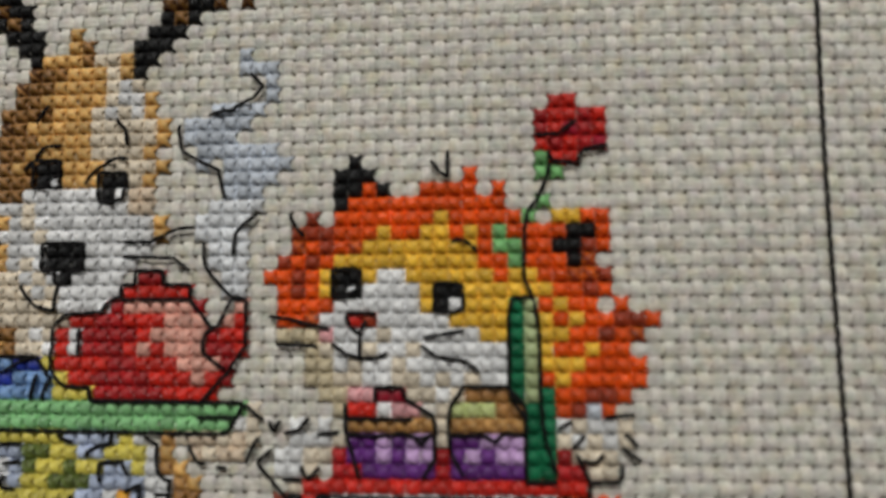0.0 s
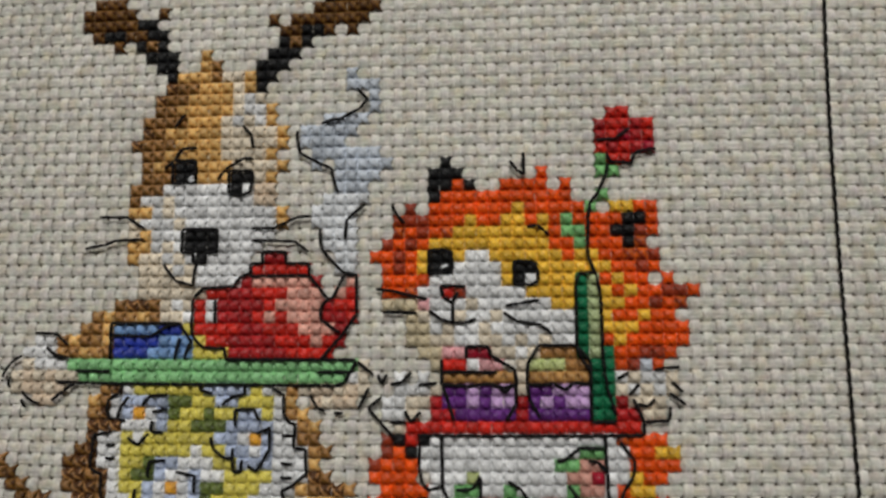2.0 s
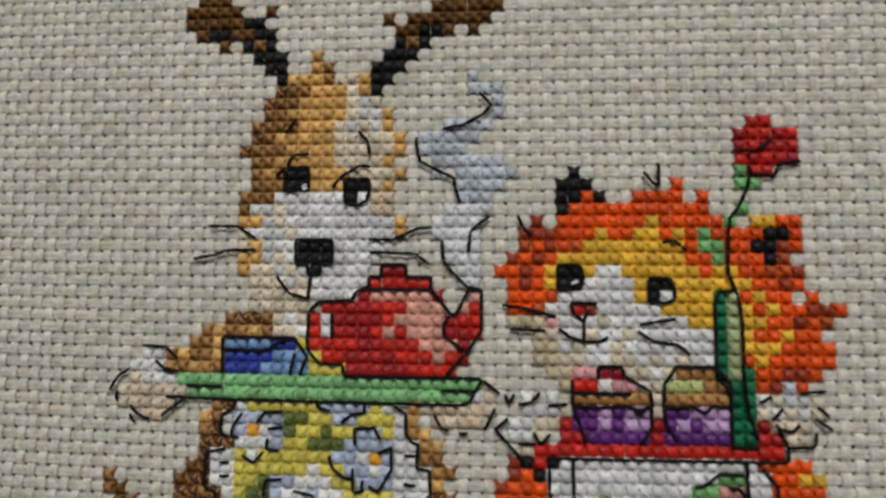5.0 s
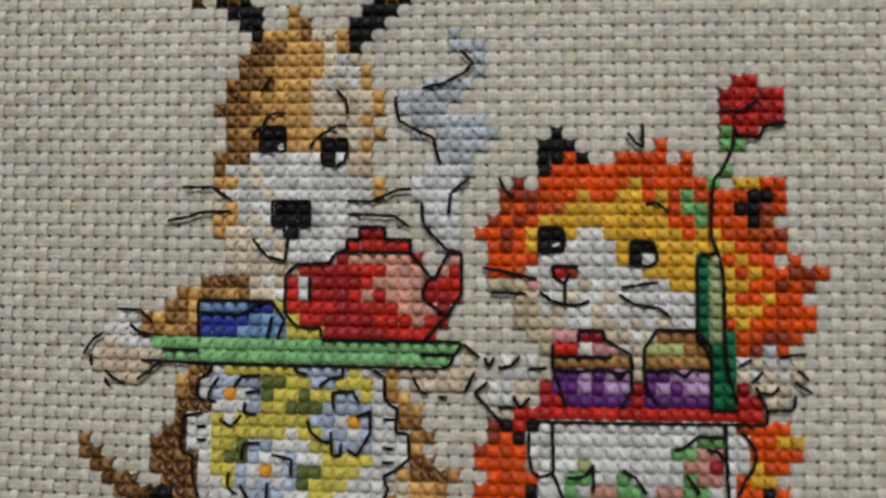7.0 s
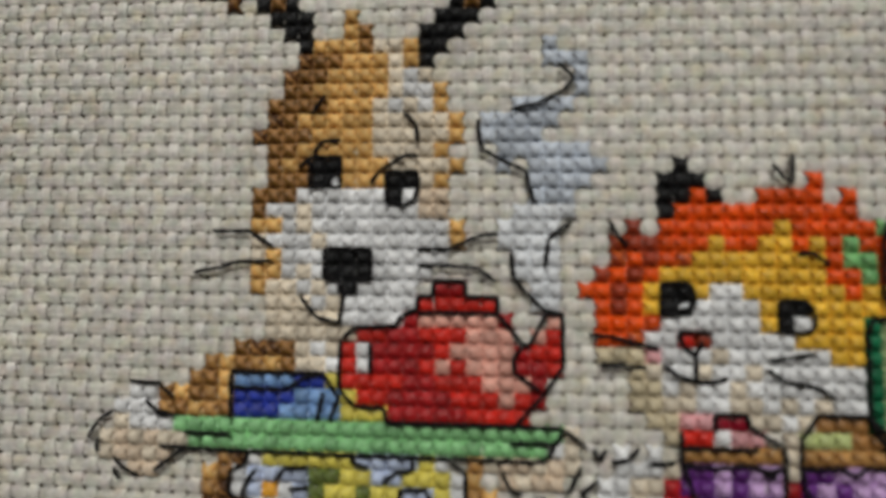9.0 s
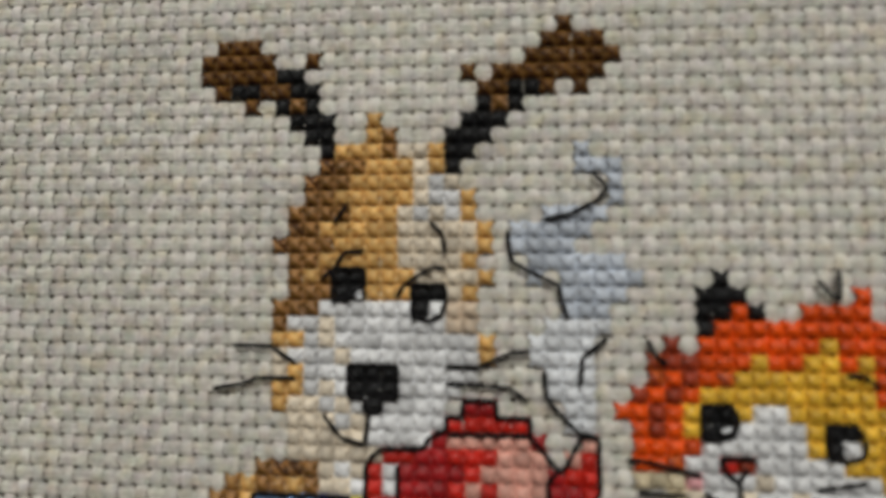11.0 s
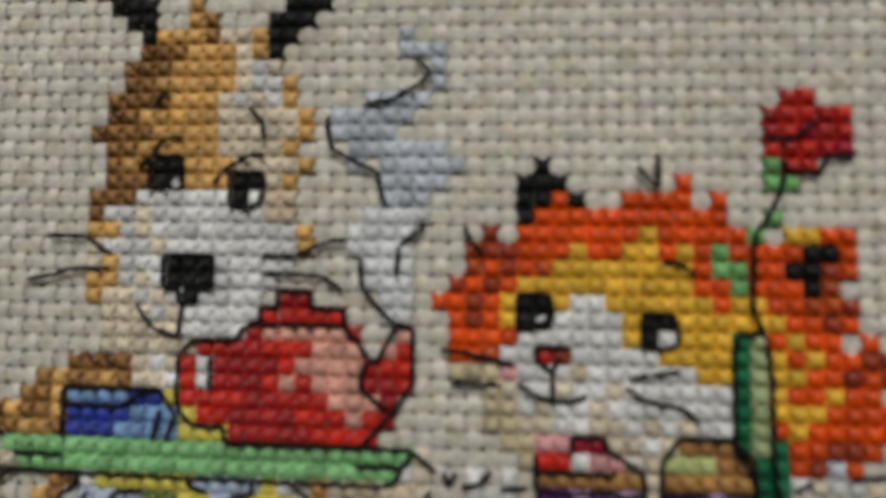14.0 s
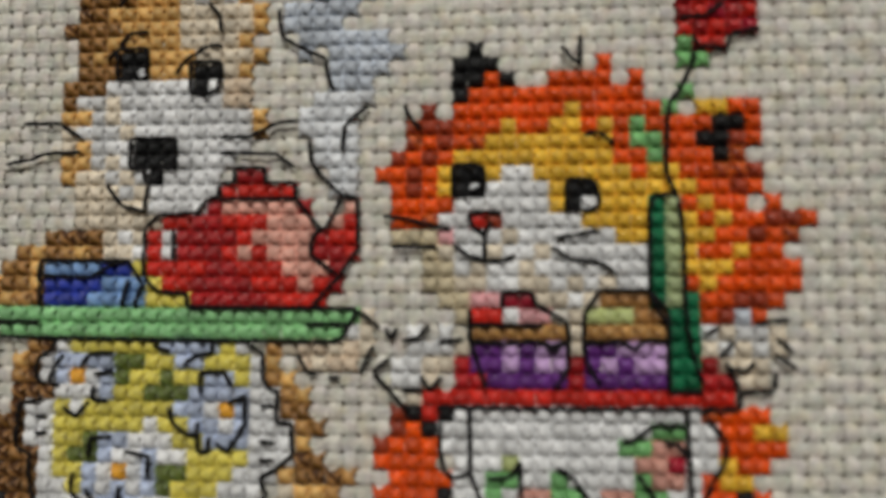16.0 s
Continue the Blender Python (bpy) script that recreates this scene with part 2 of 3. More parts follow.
def cross(seed, sides):
    """A cross stitch over one square, its middle at 0: two legs, each of two yarns, the upper from the top left to the bottom right.
    sides: which neighbours (right, up, left, down) are stitched too, so that the fibres close up against them."""
    rnd = random.Random(seed)
    verts, faces, uvs = [], [], []
    for turn, high in ((1, 0.27), (-1, 0.335)):
        for side in (-1, 1):
            pts = []
            for k in range(7):
                t = -1 + 2 * k / 6
                arc = math.cos(0.5 * math.pi * t)
                q = side * (0.012 + 0.088 * arc) + rnd.uniform(-0.014, 0.014)
                x, y = 0.50 * t - 0.66 * turn * q, 0.53 * t * turn + 0.70 * q
                pts.append((x, y, -0.2 + (high + 0.2) * arc ** 0.55 + rnd.uniform(-0.014, 0.014)))
            tube(pts, lambda u: 0.058 + 0.138 * math.sin(math.pi * u), 8, 0.95, verts, faces, uvs)
    # loose fibres that spread from the lower leg and hide the cloth in the notches towards stitched neighbours
    base = len(verts)
    for ring in (0, 1):
        for j in range(8):
            a = j * math.pi / 4
            if ring:
                reach, lift = 0.27, 0.12
            elif j % 2:
                both = sides[j // 2] and sides[(j // 2 + 1) % 4]
                reach, lift = (0.74, 0.0) if both else (0.62, -0.05)
            else:
                reach, lift = (0.52, 0.055) if sides[j // 2] else (0.36, 0.02)
            reach *= 1 + rnd.uniform(-0.04, 0.02)
            verts.append((reach * math.cos(a), reach * math.sin(a), lift + rnd.uniform(-0.015, 0.015)))
            uvs.append((j / 8 + 0.3, 0.5 - 0.25 * ring))
    for j in range(8):
        faces.append((base + j, base + (j + 1) % 8, base + 8 + (j + 1) % 8, base + 8 + j))
    faces.append([base + 8 + j for j in range(8)])
    return [(CELL * x, CELL * y, CELL * z) for x, y, z in verts], faces, uvs


# blended stitches: one yarn of each leg in a second floss
BLEND = {"N": "E", "d": "n", "E": "B", "B": "N", "T": "t", "n": "N", "v": "u", "A": "Q"}
STITCHES = {}      # stitch meshes by floss, shape and stitched neighbours
SEWN = []          # all motifs with their squares, sewn at the end of the file
dice = random.Random(11)


def stitch_mesh(letter, seed, sides):
    key = (letter, seed, sides)
    if key not in STITCHES:
        verts, faces, uvs = cross(seed, sides)
        STITCHES[key] = me = mesh_of("cross_stitch", verts, faces, DYED[letter], uvs=uvs)
        if letter in BLEND:
            me.materials.append(DYED[BLEND[letter]])
            each = (len(faces) - 9) // 4
            me.polygons.foreach_set("material_index", [1 if i < each or 2 * each <= i < 3 * each else 0 for i in range(len(faces))])
    return STITCHES[key]


def sew():
    """The cross stitches of all motifs, each over its square."""
    full = {(c, k) for _, cells, _, _ in SEWN for c, k, _ in cells}
    for thing, cells, ox, oy in SEWN:
        for c, k, letter in cells:
            x, y = cloth_xy(c + 0.5, k + 0.5)
            xa, ya = cloth_xy(c + 1, k + 0.5)
            xb, yb = cloth_xy(c, k + 0.5)
            sides = tuple((c + i, k + j) in full for i, j in ((1, 0), (0, 1), (-1, 0), (0, -1)))
            ob = part("cross_stitch", stitch_mesh(letter, dice.randrange(4), sides), thing)
            ob.location = (x - ox + CELL * dice.gauss(0, 0.018), y - oy + CELL * dice.gauss(0, 0.018), 0)
            size = float(xa - xb) / CELL
            ob.scale = (size * dice.uniform(0.96, 1.03), size * dice.uniform(0.96, 1.03), dice.uniform(0.85, 1.15))
            ob.rotation_euler = (0, 0, math.atan2(ya - yb, xa - xb) + dice.gauss(0, 0.035))


def motif(name, label, chart, lines=(), group="", owner=None, glints=()):
    """An embroidered motif: chart lines of row, then column:letters; outlines are back stitches from point to point, in squares."""
    cells = []
    for row in chart.strip().splitlines():
        k, *runs = row.split()
        for run in runs:
            c, letters = run.split(":")
            cells += [(int(c) + i, int(k), letter) for i, letter in enumerate(letters) if letter != "."]
    mid = [sum(v) / len(cells) + 0.5 for v in ([c for c, _, _ in cells], [k for _, k, _ in cells])]
    ox, oy = (float(v) for v in cloth_xy(*mid))
    if owner:
        thing = part(name, None, owner, label)
        thing.location = (ox - owner.location.x, oy - owner.location.y, 0)
    else:
        thing = tagged(new(name), label, "embroidery", group)
        thing.location = (ox, oy, CLOTH)
    SEWN.append((thing, cells, ox, oy))
    for line in lines:
        back_stitch(thing, line, ox, oy)
    for line in glints:
        back_stitch(thing, line, ox, oy, floss=DYED["j"], wide=0.13, label="small white highlight stitch")
    return thing


def figure(label, c, r):
    thing = tagged(new("embroidered_figure"), label, "embroidery", "figures")
    x, y = cloth_xy(c, r)
    thing.location = (float(x), float(y), CLOTH)
    return thing


def back_stitch(thing, line, ox, oy, wide=0.135, high=0.60, floss=OUTLINE, label="black back stitch outline"):
    """Black back stitches along the points, dipping into the cloth between one stitch and the next."""
    verts, faces, uvs = [], [], []
    for (a, b), (c, d) in zip(line, line[1:]):
        count = max(1, round(math.hypot(c - a, d - b) / 1.3))
        for i in range(count):
            pts = []
            for k in range(6):
                s = (i + k / 5) / count
                x, y = cloth_xy(a + (c - a) * s, b + (d - b) * s)
                e = k / 5
                pts.append(((float(x) - ox) / CELL + dice.gauss(0, 0.012), (float(y) - oy) / CELL + dice.gauss(0, 0.012),
                            high - 0.12 * (2 * e - 1) ** 4))
            tube(pts, lambda u: wide * (0.85 + 0.25 * math.sin(math.pi * u)), 6, 0.85, verts, faces, uvs)
    me = mesh_of("back_stitch", [(CELL * x, CELL * y, CELL * z) for x, y, z in verts], faces, floss, uvs=uvs)
    part("back_stitch", me, thing, label)


# ---- the motifs ----
TAN = figure("tan long-eared cross-stitched figure carrying a green tray", 8, 4)
ORANGE = figure("orange and yellow cross-stitched figure carrying a red tray", 35, -3)
motif("ear", "brown and black cross-stitched drooping ear", """
22 -2:EEE
21 -3:EEEEE 4:E
20 -3:EEEEEKK
19 -2:EKKEEKK
18 0:E 2:KNK
17 3:KKK
16 4:KK
15 5:K
""", owner=TAN)
motif("ear", "brown and black cross-stitched raised ear", """
23 20:E
22 19:EEEE
21 18:EEEEEE
20 14:E 16:EEEEEEE
19 15:EEKKE 21:E
18 15:KNK
17 14:KKK
16 13:KKK
15 13:KK
14 13:K
""", owner=TAN)
motif("head", "tan and white cross-stitched head with a black nose", """
17 8:T
16 8:TN
15 6:TTTNCCT
14 5:BNNTTTCT
13 4:BNNTTTTCWC
12 4:NNTTTTTCWWT
11 3:NNNNTTTCWCWT
10 3:BNTTTTTCCCCCT
9 2:BNNNTTTTCCCCCT
8 3:NNTTTTTCCCCT
7 3:NTNKKTTTCCCCT
6 3:NNNKKTTTKKCT
5 2:NNNWWWWWWKWJJ
4 2:NWWCWWWWWWWJJ
3 2:TTWCWWWWWWWWWT
2 2:CWWWCWWWWWWWWT
1 2:CTWWWKKKWWWWW
0 2:TTWCWKKKWWWW
-1 2:TCCWCWKWWWW
-2 3:CCCWCWWWWW
-3 3:CCCCCWWWW
-4 3:CCCCCC
-5 5:CWC
-6 5:CCW
""", [
    [(6.95, 12.1), (6.05, 10.8)], [(8, 9.1), (6.75, 9), (6.2, 8.1), (5.3, 7.3)], [(12.1, 11), (12.9, 10.1), (13.05, 9)],
    [(10, 6.2), (10.5, 7), (11.4, 7.6), (12.3, 8.1), (13.1, 8)], [(11, 7), (13, 7), (13.05, 6), (12.8, 5.2), (12.1, 4.8), (11, 5), (11, 7)],
    [(6, 6), (7, 6), (8, 7), (8, 8), (6, 8), (6, 6)],
    [(-0.4, 3.1), (2.1, 3.1), (3.6, 2.1)], [(-1.6, 0.4), (0.2, 0.7), (1.25, 1.1), (3.6, 1.15)],
    [(13, 2), (15, 2), (16.9, 2.9), (18.1, 3)], [(13, 1), (16.8, 0.85), (17.9, 0)],
    [(5.4, -1), (6.5, -2.4), (8, -2.8)], [(8.3, -0.9), (8, -2.8)], [(7, 2), (10, 2), (10, 0), (9, 0), (9, -0.8), (8, -0.9), (8, 0), (7, 0), (7, 2)],
], owner=TAN, glints=[[(7.3, 6.3), (7.85, 6.62)], [(7.5, 6.12), (7.9, 6.3)]])
motif("arm", "tan and white cross-stitched arm and paw holding the tray", """
-5 1:NBBN
-6 -1:dTNdTN
-7 -2:dNT
-8 -6:WWdTNdT
-9 -7:WWWdNTdN
-10 -7:CWWW
-11 -8:CJCJCC
-12 -8:CJJCJ
-13 -6:JJ
""", [
    [(-5.7, -6.85), (-3.8, -6.9), (-2.8, -7.8)], [(-4.65, -8), (-4, -8.6), (-2.7, -8.9)], [(-6.9, -8.8), (-7.8, -9.4), (-8.5, -10.6)],
    [(-7.9, -10.6), (-7.8, -11.5)], [(-3.7, -10.95), (-1.95, -10.95), (-4, -12.5)], [(-6.7, -11.8), (-5.6, -12.65), (-5.1, -12.75)], [(-6.7, -12.4), (-6.3, -13.1)],
], owner=TAN)
motif("paw", "pale cross-stitched paw under the green tray", """
-10 22:C
-11 21:WC
-12 17:CJJCJC
-13 18:JCJJ
""", [
    [(18.2, -11.8), (18.8, -12.9), (19.4, -13.1)], [(20.2, -13.3), (20.9, -13.3)], [(23, -11.3), (22.2, -13)], [(22.1, -9.15), (23.4, -10.2)],
], owner=TAN)
motif("flank", "dark brown cross-stitched flank beside the floral apron", """
-12 0:dB
-13 -1:TN
-14 -1:dB
-15 -1:BBB
-16 -1:B
-17 -2:EB
-18 -3:EBB
-19 -3:BBNB
-20 -3:NBBN
-21 -2:BBN
-22 -3:KKBN
-23 -3:KKBB
""", owner=TAN)
motif("tail", "reddish brown cross-stitched thin tail", """
-18 -9:N
-19 -9:NE
-20 -8:EN
-21 -7:ENB
-22 -6:BNE
-23 -5:BB
""", owner=TAN)
motif("flank", "light brown cross-stitched flank beside the floral apron", """
-12 16:d
-13 16:T
-14 16:dT
-15 17:dT
-16 17:NN
-17 18:dN
-18 18:T
-19 18:BN
-20 17:TNBBd
-21 17:CTTd
-22 16:dCTTd
-23 16:dTNTd
""", owner=TAN)
motif("embroidered_apron", "yellow cross-stitched apron with blue and white daisies", """
-12 2:WyyyyyyllllyW
-13 1:WllllvvyyllyyyW
-14 1:WloWlvyyvyyllyW
-15 2:WWWlyyvvvllllWW
-16 0:WWyWyyyyyyllWolWW
-17 0:WWyyyyyyWyyllWlWWW
-18 0:WWyyvllWWWyylllWWW
-19 1:WyvvlWWlWWyyyyWWW
-20 1:WyylWoWlvvyyyWWW
-21 1:WWylWlWlvyyyWWW
-22 1:WWWWlllWWyyWWWW
-23 2:WWWWllWWyWWWW
""", [
    [(2.2, -11.15), (2, -11.8), (1.1, -12.3), (0.9, -13.4), (1.4, -14)], [(1.4, -15), (-0.1, -15.2), (-0.3, -17.9), (0.7, -18.4), (0.8, -20.3), (1.5, -22)],
    [(1, -16.05), (1.75, -16.05)], [(1, -17.1), (1.75, -17.1)], [(2.75, -12.1), (2, -13.2), (1.9, -13.95), (2.5, -14.05)],
    [(3.95, -12.9), (4.6, -12), (6.1, -11.9)], [(4.9, -13.3), (6.1, -13.1)], [(4.9, -14.05), (4.8, -14.9), (5.8, -15)], [(2.85, -15.45), (3.8, -16), (4.6, -15.1)],
    [(4.7, -18.6), (4.8, -17.3), (6.1, -17.2)], [(7.1, -18.1), (8.7, -18.4), (8.7, -19.75)], [(3.7, -19.5), (3.6, -20.7), (4.4, -21.3)],
    [(4.6, -20.5), (5.6, -22)], [(6.8, -20.3), (6.8, -22)], [(12, -14.4), (11.9, -13.1), (13.5, -13), (14, -13.9)],
    [(13.8, -15), (14.9, -14.5), (14.9, -16.2), (13.9, -18), (13.1, -17.5)], [(12.6, -17.1), (12.6, -18), (11.9, -18), (11.8, -16.2)],
    [(9.9, -15.3), (10.2, -16.2), (11.2, -17), (11.8, -17)], [(8.9, -11), (8.9, -11.5), (9.9, -11.75)], [(12.7, -11.2), (12.7, -11.85), (11.7, -12), (10.8, -12.7)],
    [(15.1, -11.3), (16, -11.85), (16, -13.4), (16.5, -14.1), (17, -14.2), (16.9, -16.1), (17.9, -16.2), (18, -18.1), (17, -19), (16, -19.5), (16.4, -20.5), (16, -21.5)],
    [(15.9, -15.1), (16.8, -15.1)], [(15.9, -17.3), (16.8, -17.4)], [(15.9, -18.45), (16.8, -18.45)],
])
motif("embroidered_teapot", "red cross-stitched teapot with a pink shine", """
-1 14:RR
-2 13:SSSSS
-3 12:RHHHHHR 21:H
-4 9:SSRRSSSHHH 20:HS
-5 8:SWRRRRSHHHHRSS
-6 8:SWRRRSHSHHHRRS
-7 8:SSSSRRSSSHHHR
-8 9:SSRRRRSSSHSR
-9 11:RRRRRSSSS
""", [
    [(14, -1), (14, 0), (16, 0), (16, -1), (18, -1), (18, -2)], [(14, -1), (13, -1), (13, -1.8), (12, -2.2), (11.6, -2.9), (10, -3)],
    [(13, -2.03), (18, -2.03)], [(10, -3), (8.9, -3.05), (8.1, -3.9), (8, -6.5), (8.1, -7), (9, -8), (10.9, -8.1), (11, -8.95), (19, -8.98)],
    [(19, -8.98), (20.8, -7), (22, -5.2), (22, -2), (21, -2), (20, -3.9), (19.5, -4)], [(18, -2), (19.6, -4), (19, -4.7), (19, -5.7), (20.6, -6.8)],
    [(10, -4), (10, -6)],
])
motif("embroidered_mug", "blue cross-stitched mug standing on the tray", """
-7 1:VVVVUUy
-8 1:UUUUVVV
-9 1:UUUVVVV
""", [
    [(1, -9), (1, -6), (7, -6)], [(1, -7), (4.5, -7.1), (6, -6.2), (7, -6)], [(7, -6), (8, -7.5), (7.4, -9)], [(7, -7.2), (6.6, -9)],
])
motif("embroidered_napkin", "yellow cross-stitched scrap between mug and teapot", """
-8 8:y
-9 8:yyy
""")
motif("embroidered_tray", "light green cross-stitched serving tray", """
-10 -3:GGGGGGGGGGGGGGGGGGGGGGGGG
-11 -2:GGGGGGGGGGGGGGGGGGGGGGG
""", [
    [(-2, -11), (9, -11.05), (20.3, -11.1), (21, -10.9), (22, -9.1)], [(11, -9), (21.9, -9)], [(-2, -10), (1, -10)], [(18.7, -10), (21.5, -10)], [(-3.2, -9), (-4, -8.8)],
], group="trays")
motif("embroidered_steam", "pale blue cross-stitched curl of steam", """
15 21:i
14 21:iii
13 23:i
12 23:i
11 19:iiii
10 17:iiiii
9 17:iiii
8 18:iiiiii
7 18:i 20:iiiii
6 20:iiii
5 20:iii
4 19:jjjj
3 18:jjjj
2 18:jjjj
1 19:jjj
0 19:jjj
-1 20:jj
-2 20:jj
""", [
    [(19, 11), (20.7, 11.4), (22.3, 12.2), (23, 13), (22, 14)], [(16.9, 10.4), (16.9, 9.5), (17.2, 8.4), (18.1, 7.9), (19.9, 7), (20, 6.3), (20.4, 5)],
    [(22.7, 3.9), (21.2, 2.7), (21, 1)], [(18.9, 1.9), (19, 0.3), (19.8, -0.7), (20.9, -1.8), (22, -2)],
])
motif("head", "bright orange cross-stitched fur with yellow brow and black ears", """
7 29:K
6 28:KKK 37:O
5 28:KKOK 34:OOOO 39:O
4 28:KOOOOOOOOOOO
3 26:Q 28:OOOOOOOYOOOOO 43:YYOO
2 25:AQQOOOYOOYYOYO 40:OOOOKKO
1 25:AOQOAYYYYYYYYO 41:OOKKQO
0 24:QOQOYYYYYYYYYYOO 41:OOOKA
-1 23:OOQOYKKY 33:YYYYYYOYYOOAAQ
-2 24:OQOYKK 34:YKKYYYYYYOOQO
-3 24:OOOO 34:YKWYYY 42:OYOO 47:O
-4 24:OOA 36:YYYY 42:YOYOOQQO
-5 38:YY 42:YYOOQOA
-6 42:YOOYOO
-7 42:YYYOOOO
-8 42:OYOOOOO
-9 43:OOQQO
-10 43:OQiO
""", [
    [(25, 3.85), (25.4, 3), (26.05, 2.25)], [(36.2, 1.8), (37, 1.95), (37.6, 1.5), (38, 1.1)], [(34.9, 7.4), (35.5, 6.6), (36.05, 6.2)], [(36.05, 8.1), (36.05, 6.2)],
    [(28, -2), (29.2, -1.95), (30, -1.2), (29.9, -0.4), (29.4, 0), (28.05, 0), (28, -2)], [(35, -2.95), (36.4, -3), (37, -2.6), (36.95, -1.7), (36.4, -1.05), (35.05, -1), (35, -2.95)],
], owner=ORANGE, glints=[[(29.05, -1.5), (29.6, -1.27)]])
motif("face", "white cross-stitched muzzle with a small red nose", """
-1 31:WW
-2 30:WWWW
-3 28:WWWWWW
-4 27:WWSQWWWWW
-5 24:eee 27:PWWWCWWWWWW
-6 26:e 27:CWWCWWCWWWWWW
-7 26:ee 28:WCWWCWWWWWWW
-8 26:ee 28:CCWWCCWCWCWW
-9 27:ee 33:CCWC
-10 28:e 35:C
-11 35:C
-12 35:C
""", [
    [(31, -3.05), (29, -3), (29.2, -3.9), (29.9, -4.4), (30.4, -3.5)], [(29.95, -4.4), (29.95, -6)], [(28, -5), (28.9, -5.7), (30, -6.05), (31.2, -6), (31.8, -5.7)],
    [(23.6, -3.2), (25, -3.35), (27.8, -4.1)], [(24.2, -5.1), (27, -5.2)], [(34.3, -4.65), (35.3, -4.5), (37, -4.2)], [(34.1, -5.2), (35.3, -6), (37.1, -6.2), (38, -7)],
], owner=ORANGE)
motif("embroidered_flower", "red cross-stitched rose with green leaves on a thin stem", """
11 43:SS
10 42:RSSRS
9 42:RSXRS
8 42:SRSRX
7 42:gSS
6 42:gg
4 42:g
3 41:g
2 39:g
1 39:gg
0 40:g
""", [
    [(43, 7.1), (42.8, 6.1), (42.1, 4.6), (41.4, 3.75), (41.2, 2.4), (41.1, 0), (41.1, -0.7), (41.7, -2.3), (42, -4.2), (42, -8), (42.1, -10), (42.3, -11.4), (42.9, -13.5)],
    [(42.9, 7.9), (43.2, 7.2), (44.9, 7.0), (45.2, 7.8), (46, 8.1), (47, 8.2)], [(42.1, 9), (43.7, 9.1), (44.9, 10)],
])
motif("embroidered_vase", "slim dark green cross-stitched vase with a pale stripe", """
-3 40:Dz
-4 40:Dz
-5 40:Dz
-6 40:Dz
-7 40:Dz
-8 40:Dz
-9 40:DzD
-10 41:DD
-11 41:DD
-12 41:DD
-13 41:DD
-14 41:DD
""", [[(41.5, -2), (40.3, -2.1), (40, -3), (39.95, -8), (40.3, -9), (41, -10), (41, -14), (43, -14)]])
motif("embroidered_cupcake", "cross-stitched cupcake with red berries in a purple case", """
-9 29:PPXX
-10 29:SSWPP
-11 29:dddddd
-12 29:ppmpmm
-13 29:ppmpmm
-14 30:ppppp
""", [
    [(31, -8.95), (31, -7.95), (32.8, -7.95), (33, -8.7), (34.9, -9.8), (35.1, -11)], [(29, -10), (33.5, -10.05)], [(29, -11), (31, -11.15), (33, -10.95), (34, -11.3), (35, -11)],
    [(29, -9), (29, -11)], [(29.1, -11.1), (30, -13.9)], [(35, -11), (35, -12.5), (34.2, -13.9)], [(33.6, -11.1), (34.1, -11.7), (34.6, -11.1)],
], group="cupcakes")
motif("embroidered_cupcake", "cross-stitched cupcake with green icing in a purple case", """
-9 37:nnn
-10 36:qqqnn
-11 36:ddddd
-12 36:ppmmm
-13 36:pmpmm
-14 36:ppppp
""", [
    [(36.9, -7.9), (39.9, -7.9)], [(36.9, -7.9), (36, -9.3), (35.9, -10.8), (36.1, -12.2), (36.9, -13.7)],
    [(36, -11), (37.2, -11.1), (38, -10.9), (39, -11.5), (39.6, -10.9), (40.9, -11)], [(39.9, -7.9), (41, -9.2), (41, -11)],
], group="cupcakes")
motif("embroidered_tray", "red cross-stitched tray under cupcakes and vase", """
-13 28:R 35:R 43:R
-14 28:RR 35:R 43:RR
-15 26:SSSSSSSSSSSSSSSSSSS
-16 26:S
""", [[(27, -15.05), (36, -15.08), (45, -15.05)], [(44.3, -12.2), (45.1, -14), (45.1, -15.05)]], group="trays")
motif("paw", "white cross-stitched paw beside the red tray", """
-11 25:W 27:W
-12 25:WWWC
-13 24:WWCC
-14 24:WWC
-15 25:C
""", [
    [(23.8, -10.2), (24.1, -10.95), (24.5, -10.2)], [(24.8, -11), (25.8, -10.8), (26.5, -10)], [(27.1, -11.05), (28.6, -10.9)],
    [(24, -12.1), (23, -12.9), (24, -14), (25.3, -15.4)], [(26, -13.1), (26.5, -14), (27.3, -13.2)], [(24.8, -14), (26.1, -14)],
], owner=ORANGE)
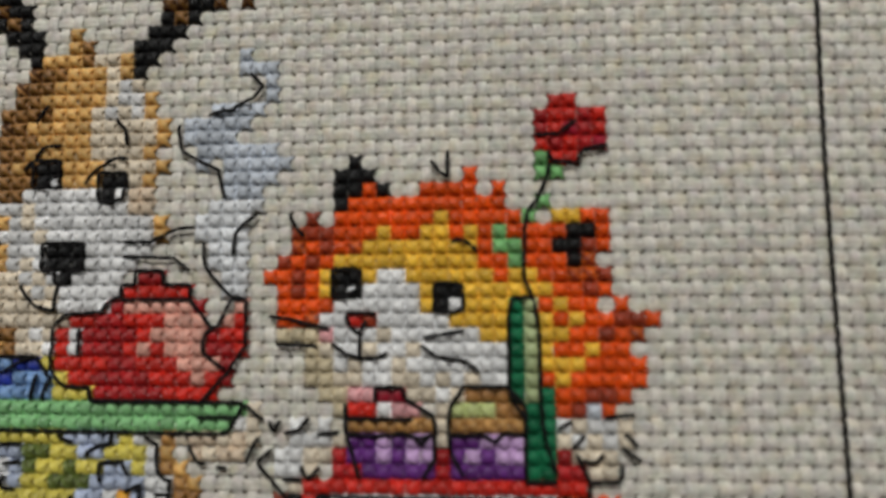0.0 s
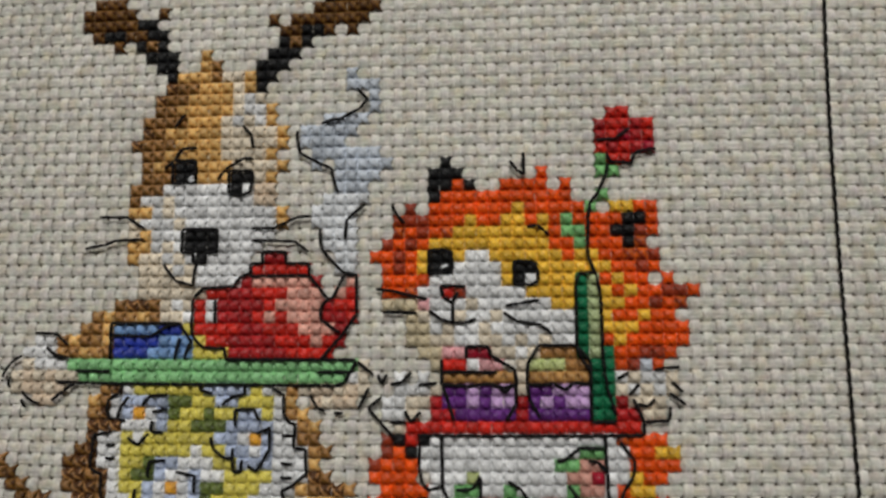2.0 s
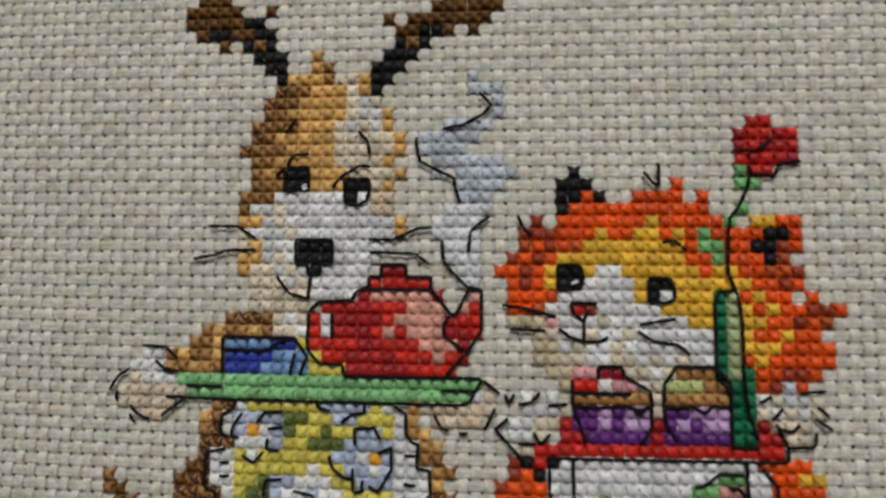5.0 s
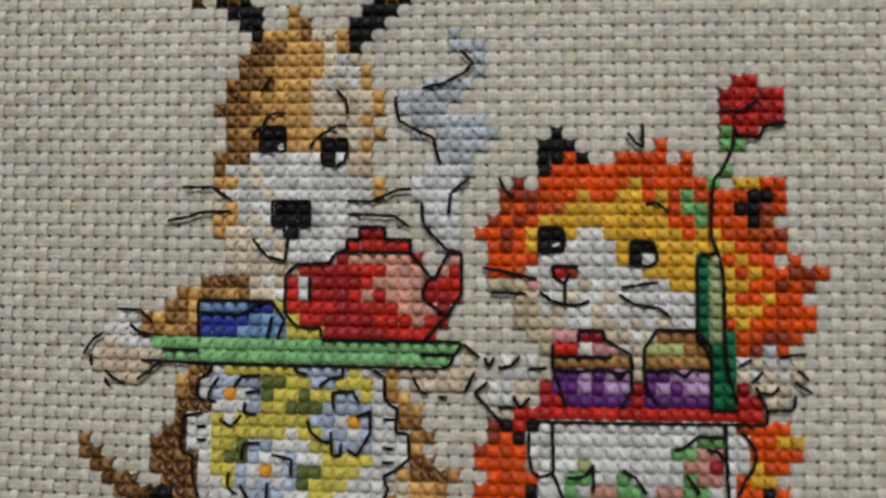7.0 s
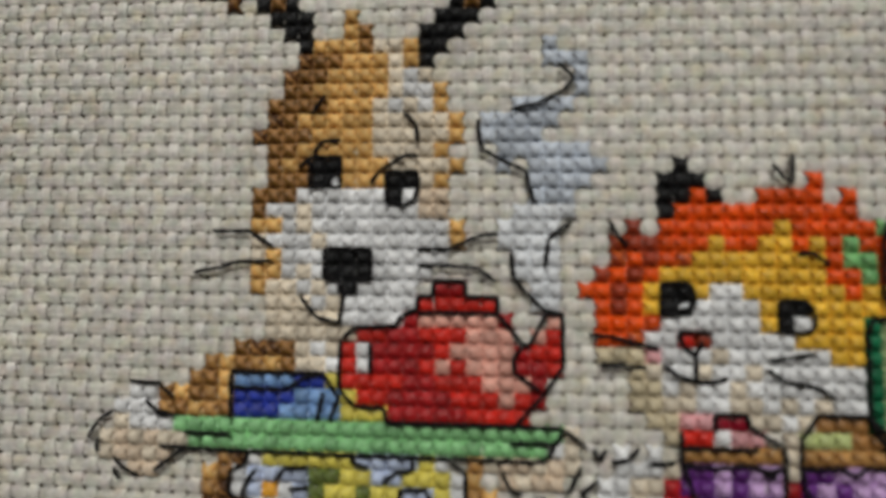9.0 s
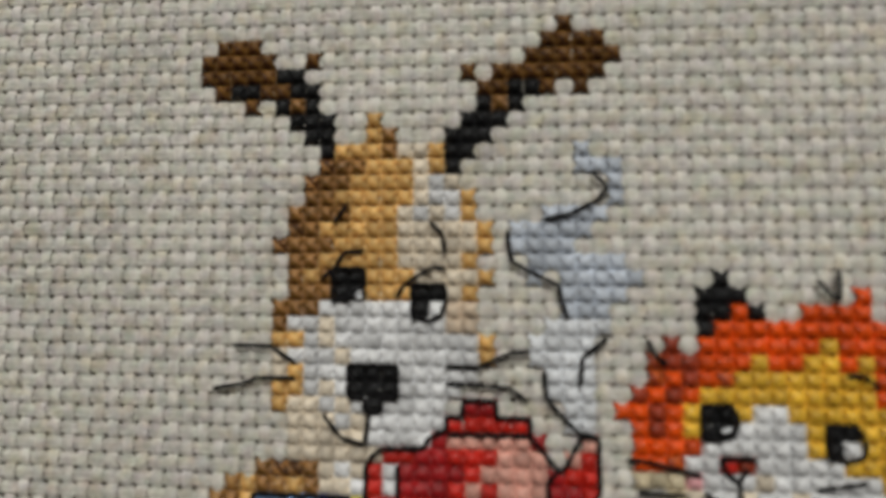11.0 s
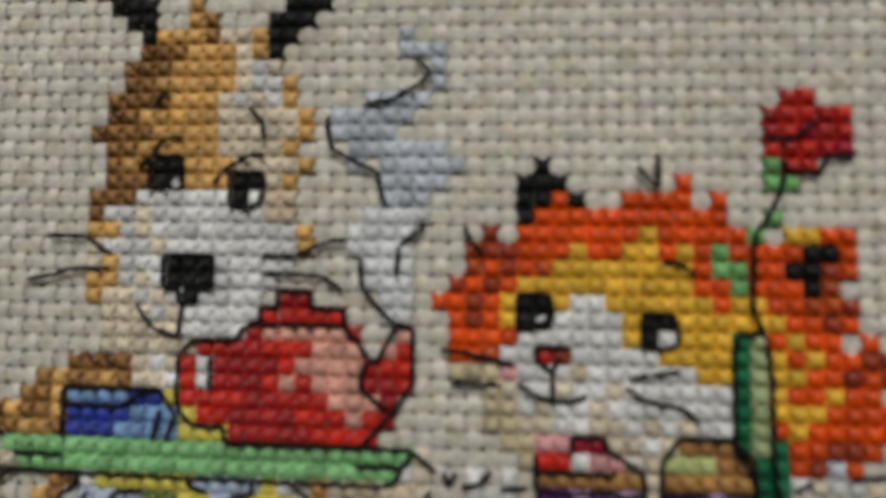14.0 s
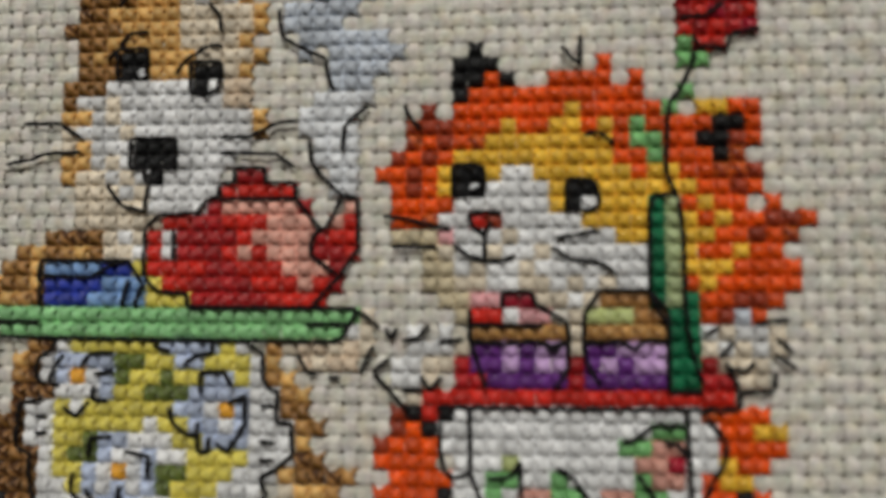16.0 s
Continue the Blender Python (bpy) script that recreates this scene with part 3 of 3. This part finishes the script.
motif("paw", "cream cross-stitched paw at the end of the red tray", """
-11 43:WCWWC
-12 43:CWCWC
-13 44:CCC
-14 45:CC
""", [
    [(44, -11.9), (44.8, -11)], [(44.7, -12.6), (45.4, -12.8), (46, -12.2)], [(47.4, -10.9), (48.2, -11.7)], [(47.2, -11.8), (48.4, -12.65)],
    [(47.2, -12.8), (47.1, -13.8)], [(45.1, -14), (47.1, -13.9)], [(46.1, -9.9), (46.9, -9.75), (48, -9.7)], [(43.1, -10.6), (44, -10.1)],
], owner=ORANGE)
motif("flank", "orange cross-stitched flank with dark red edge", """
-16 24:QK 27:K
-17 24:QOK
-18 23:QOOO
-19 23:OOOO
-20 24:OOOO
-21 23:OOOOK
-22 23:OOOOK
-23 23:OOOO
""", owner=ORANGE)
motif("flank", "orange and yellow cross-stitched flank", """
-16 43:AOOO
-17 44:OOYY
-18 44:OOOO
-19 44:YOO
-20 43:OYY
-21 43:OOKO
-22 43:OOOO
-23 43:OOO
""", owner=ORANGE)
motif("embroidered_apron", "white cross-stitched apron with green leaves and pink buds", """
-16 28:WWWWWWWWWWWWWWW
-17 27:WWWWWWWWWWWWWggWW
-18 27:WWWWWWWWWWWgghhWW
-19 28:WWWqWWWWWWWhhXWW
-20 28:WWggWWgWWWWghhW
-21 28:WWgWhhggWhhggWW
-22 28:WWggWhhWggWhhWW
-23 28:WWWWWhhWWWWhhWW
""", [
    [(29, -15.1), (29.1, -19), (29.9, -20.9), (30.5, -23)], [(27.2, -15.9), (27.2, -17.6), (27.5, -18.9), (28.1, -19.3), (29, -19)],
    [(42, -15.1), (42.2, -19.2), (42.3, -21)], [(43.2, -15.6), (44.3, -17), (44.2, -18.2), (43.5, -19.3), (43, -20.5)], [(38.2, -17.1), (38.9, -16.9), (40, -16), (41.9, -16.1)],
    [(39.1, -18.9), (40.2, -20.4)], [(40.7, -17), (41.4, -17.1), (42.1, -17.9)], [(30.2, -19.3), (31.5, -19.2), (32.1, -18.3), (32.2, -20.4)],
    [(34.3, -18.6), (35.3, -19.2), (36.2, -20.4)],
])

# the black frame line sewn down one side of the picture
border = tagged(new("embroidered_border"), "thin black stitched frame line down the cloth", "embroidery")
bx, by = (float(v) for v in cloth_xy(BORDER, 0))
border.location = (bx, by, CLOTH)
for r in range(-30, 38, 2):
    back_stitch(border, [(BORDER, r), (BORDER, r + 2)], bx, by, wide=0.12, high=0.26)

sew()
